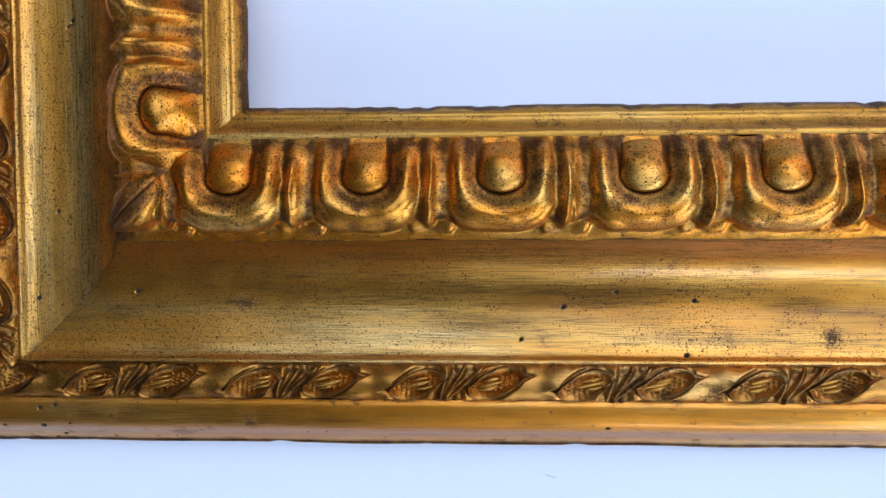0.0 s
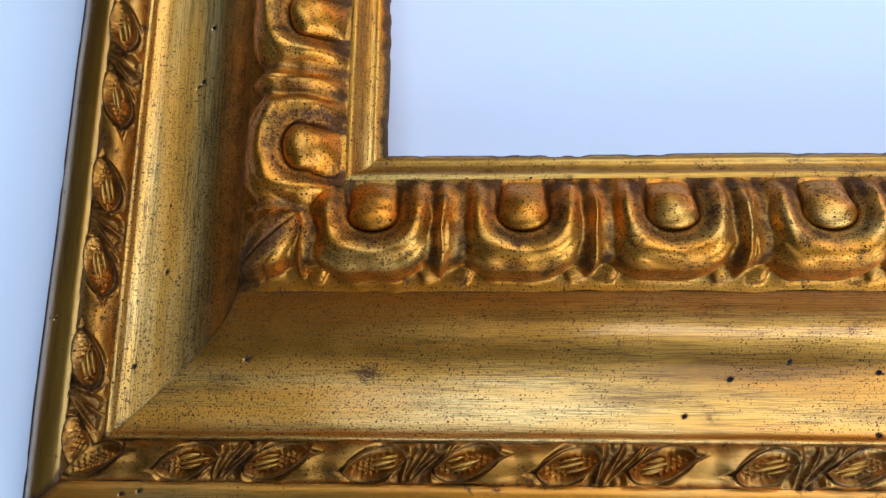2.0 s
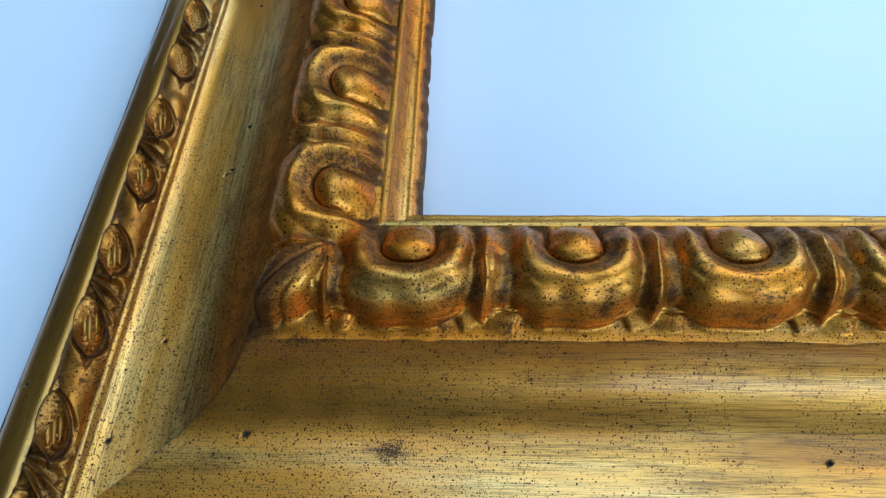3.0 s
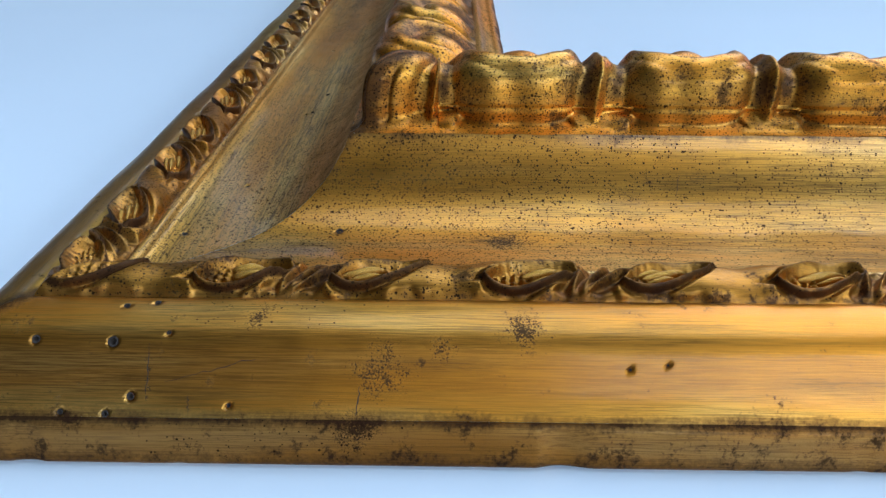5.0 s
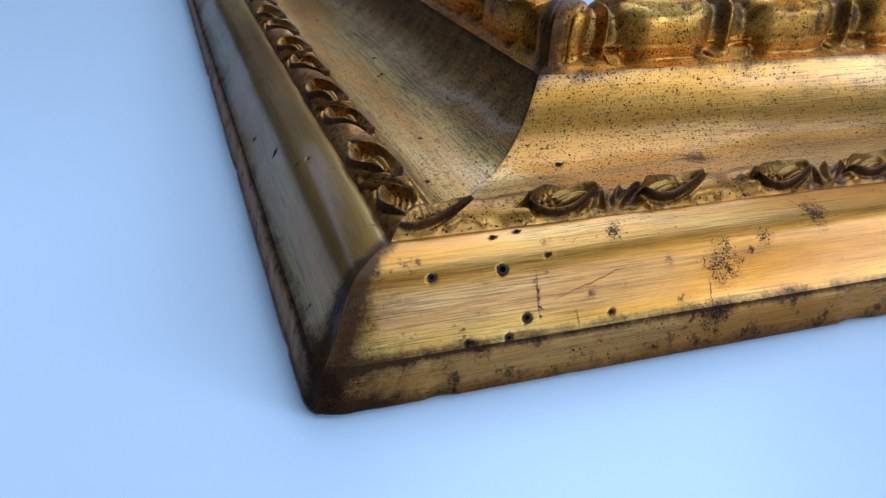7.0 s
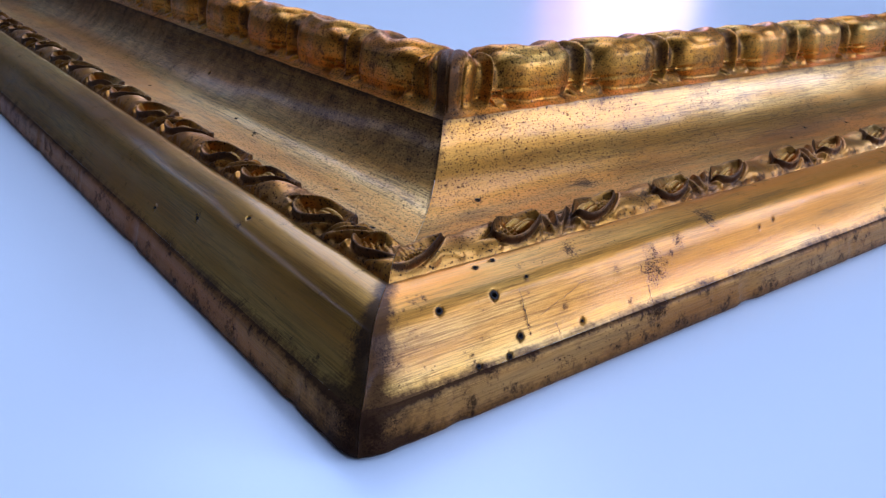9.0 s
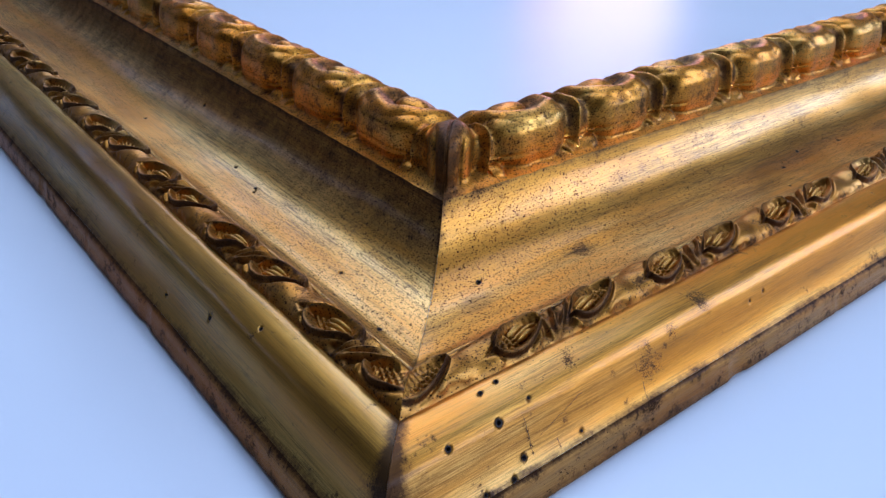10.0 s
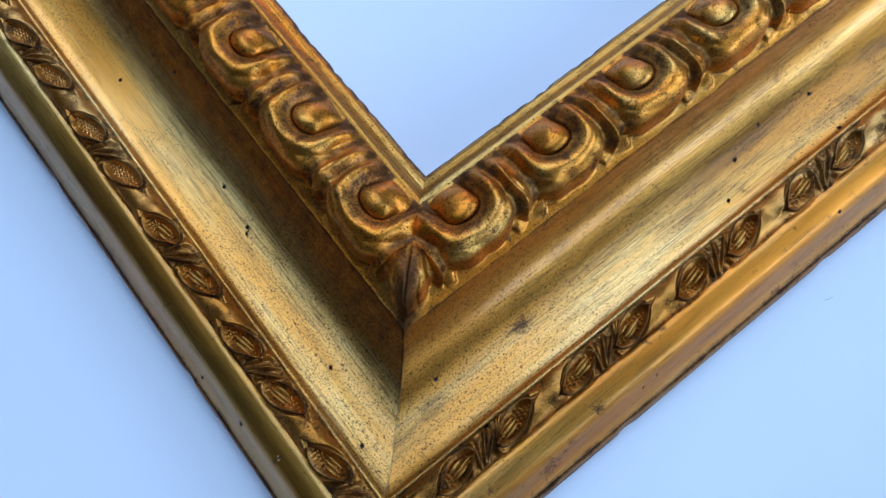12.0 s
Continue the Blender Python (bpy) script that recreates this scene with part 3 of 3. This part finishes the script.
def surface(profile, rail, u, s):
    """The pose of a thing that sits on a near rail's moulding, its z along the normal."""
    p = curve_points(profile, 0.25)
    i = int(np.argmin(np.abs(p[:, 0] - s)))
    t = p[min(i + 1, len(p) - 1)] - p[max(i - 1, 0)]
    n = Vector((0, -t[1], t[0])).normalized()
    place, run = Vector((u, p[i, 0], p[i, 1])), Vector((1, 0, 0))
    if rail[0] == "y":
        n, place, run = Vector((n.y, n.x, n.z)), Vector((place.y, place.x, place.z)), Vector((0, 1, 0))
    place = place / 1000
    m = Matrix((run, n.cross(run), n)).transposed().to_4x4()
    m.translation = place
    return m


def cup_mesh():
    """A round burrow, open above: unit radius."""
    bm = bmesh.new()
    rings = []
    for r, z in ((1.5, 0.05), (0.98, 0.0), (0.85, -0.8), (0.65, -1.5), (0.25, -1.8)):
        rings.append([bm.verts.new((r * math.cos(a), r * math.sin(a), z)) for a in np.linspace(0, 2 * math.pi, 14, endpoint=False)])
    for a, b in zip(rings, rings[1:]):
        for i in range(14):
            bm.faces.new((a[i], a[(i + 1) % 14], b[(i + 1) % 14], b[i]))
    bm.faces.new(rings[-1])
    me = bpy.data.meshes.new("worm_hole")
    bm.to_mesh(me)
    bm.free()
    me.materials.append(WOOD)
    return me


def seed_mesh():
    """A slender carved seed: unit length and width."""
    bm = bmesh.new()
    bmesh.ops.create_uvsphere(bm, u_segments=14, v_segments=8, radius=1)
    for v in bm.verts:
        x = v.co.x
        v.co.y *= 1 - 0.45 * x * x
        v.co.z = v.co.z * (1 - 0.3 * x * x) + 0.08 * math.sin(4 * x)
    me = bpy.data.meshes.new("seed")
    bm.to_mesh(me)
    bm.free()
    me.shade_smooth()
    me.materials.append(SIGHTGOLD["x"])
    return me


CUP, SEED = cup_mesh(), seed_mesh()


def on_surface(name, mesh, m, scale, parent):
    ob = new(name, mesh)
    ob.parent = parent
    ob.matrix_world = m @ Matrix.Diagonal((*scale, 1))
    return ob


def add_holes(part_ob, profile, rail, holes):
    for u, s, r in holes:
        if profile[0][0] < s < profile[-1][0]:
            on_surface("worm_hole", CUP, surface(profile, rail, u, s), (r * 0.74 / 1000,) * 3, part_ob)


def crack(profile, rail, start, end, width, parent):
    """A hairline crack or scratch over a moulding, from start to end (along the rail, from the outer edge)."""
    bm = bmesh.new()
    rows = []
    for i, w in enumerate(np.linspace(0, 1, 15)):
        u = start[0] + (end[0] - start[0]) * w + random.uniform(-0.18, 0.18)
        s = start[1] + (end[1] - start[1]) * w + random.uniform(-0.1, 0.1)
        m = surface(profile, rail, u, s)
        run = Vector((end[0] - start[0], 0, 0)).length > abs(end[1] - start[1])
        half = 0.55 * width * (0.25 + 0.75 * math.sin(math.pi * w)) * random.uniform(0.7, 1.2) / 2000
        side = (0, half) if run else (half, 0)
        rows.append([bm.verts.new(m @ Vector((k * side[0], k * side[1], 0.00005))) for k in (-1, 1)])
    for a, c in zip(rows, rows[1:]):
        bm.faces.new((a[0], a[1], c[1], c[0]))
    bmesh.ops.recalc_face_normals(bm, faces=bm.faces[:])
    return part("crack", bm, WOOD, parent)


frame_thing = tagged(new("picture_frame"), "corner piece of an antique carved gilt wooden frame on white table", "picture frame")


def band_core(name, profile, rail, drop, label):
    """The plain body under a carved band."""
    g, nn, flip, _ = rail_grid(profile, rail, 0, rail[1] - 1, 6, 2.0)
    return sheet(name, g - np.array([0, 0, drop / 1000]), WORN[rail[0]], frame_thing, flip, nn, label)


def carve(name, profile, rail, a, b, d, relief, parent, mat, tarnish_shade=None):
    g, nn, flip, old = rail_grid(profile, rail, a, b, d, d, relief, True, tarnish_shade)
    return sheet(name, g, mat[rail[0]], parent, flip, nn, "", old)


EGG_TOP = [(s, z) for s, z in EGG if 73 < s < 93.2]

for rail in RAILS:
    axis, length = rail
    fine = (0.45, 0.36)
    holes = HOLES[axis]
    dig = (lambda s, u, hs=holes: pits(s, u, hs))
    rail_part("base_edge", BASE_EDGE, rail, EDGE, frame_thing, *fine, nicks, "worn dark brown base edge with patches of gilding", base_tarnish)
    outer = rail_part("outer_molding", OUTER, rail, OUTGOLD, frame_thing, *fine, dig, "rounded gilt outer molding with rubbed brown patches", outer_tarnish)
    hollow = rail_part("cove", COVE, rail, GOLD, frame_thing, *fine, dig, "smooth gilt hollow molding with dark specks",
                       # left arm: shade on its west-facing rise is added to the colour
                       cove_darkening if axis == "x" else lambda s, u: cove_darkening(s, u) + 0.34 * step(s - 52, 2.2))
    rail_part("sight_edge", SIGHT, rail, SIGHTGOLD, frame_thing, fine[0], fine[1], chips, "thin gilt inner edge, slightly chipped", sight_tarnish)
    end_grain(rail, frame_thing)
    add_holes(outer, OUTER, rail, holes)
    add_holes(hollow, COVE, rail, holes)
    for a, c, width in (((114.8, 57.5), (115.4, 64.0), 0.22), ((134.6, 58.5), (135.6, 62.5), 0.2), ((150.0, 33.5), (153.5, 36.0), 0.25)) if axis == "x" else (((88.0, 50.0), (89.0, 54.5), 0.2),):
        crack(COVE, rail, a, c, width, hollow)
    for a, c, width in (((40.2, 4.4), (40.6, 8.6), 0.3), ((43.0, 5.6), (60.0, 7.8), 0.2), ((47.0, 3.0), (46.8, 4.6), 0.25), ((73.4, 2.8), (73.8, 5.5), 0.35)) if axis == "x" else (((60.0, 9.4), (64.5, 10.8), 0.5), ((77.0, 6.8), (80.5, 8.0), 0.5)):
        crack(OUTER, rail, a, c, width, outer)
    first_egg, first_leaf, way = ((102.1, 88.3, 1) if axis == "x" else (101.2, 62.5, -1))
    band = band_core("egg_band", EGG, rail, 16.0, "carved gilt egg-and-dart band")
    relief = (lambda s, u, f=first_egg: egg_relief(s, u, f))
    # browning of the egg band, painted shade of its hollows included
    rubbed = (lambda s, u, f=first_egg: egg_tarnish_shade(s, u, f))
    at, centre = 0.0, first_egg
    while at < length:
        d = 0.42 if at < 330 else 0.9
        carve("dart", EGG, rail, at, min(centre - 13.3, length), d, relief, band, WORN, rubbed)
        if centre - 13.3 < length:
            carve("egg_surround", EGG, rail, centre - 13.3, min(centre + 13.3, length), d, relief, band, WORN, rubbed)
        if centre + 6.9 < length:
            carve("egg", EGG_TOP, rail, centre - 6.9, centre + 6.9, d * 0.8, lambda s, u, c=centre: egg_dome(s, u, c), band, WORN)
        at, centre = centre + 13.3, centre + EGG_PITCH
    band = band_core("leaf_band", LEAF, rail, 6.0, "narrow carved gilt band of twisted leaf pods")
    relief = (lambda s, u, f=first_leaf, w=way: leaf_relief(s, u, f, w) * np.clip((u - s) / 5, 0, 1))
    # brown toning of the pods plus the painted shade round them
    rubbed = (lambda s, u, f=first_leaf, w=way: leaf_tarnish_shade(s, u, f, w))
    start = first_leaf % (LEAF_PITCH / 2)
    ends = [0] + list(np.arange(start + LEAF_PITCH / 2, length - 8, LEAF_PITCH / 2)) + [length]
    for a, b in zip(ends, ends[1:]):
        carve("leaf_pod", LEAF, rail, a, b, 0.26 if a < 260 else 0.5, relief, band, ROPE, rubbed)
    for n in range(-2, int(length / LEAF_PITCH) + 2):
        for mid, _, slope, _ in PODS:
            u = first_leaf + way * (n * LEAF_PITCH + mid)
            if 36 < u < length - 6:
                for across, half in ((-1.55, random.uniform(2.4, 3.4)), (0.0, random.uniform(3.4, 4.8)), (1.5, random.uniform(2.4, 3.6))):
                    m = surface(LEAF, rail, u + way * random.uniform(-1.2, 1.2), 23.5 + across)
                    turn = slope * way * (1 if axis == "x" else -1) * 1.1
                    m = m @ pose(0, 0, -0.0015 + random.uniform(-0.0003, 0.0003)) @ Matrix.Rotation(turn, 4, "Z")
                    on_surface("seed", SEED, m, (half / 1000, random.uniform(0.0006, 0.0008), 0.0012), band)
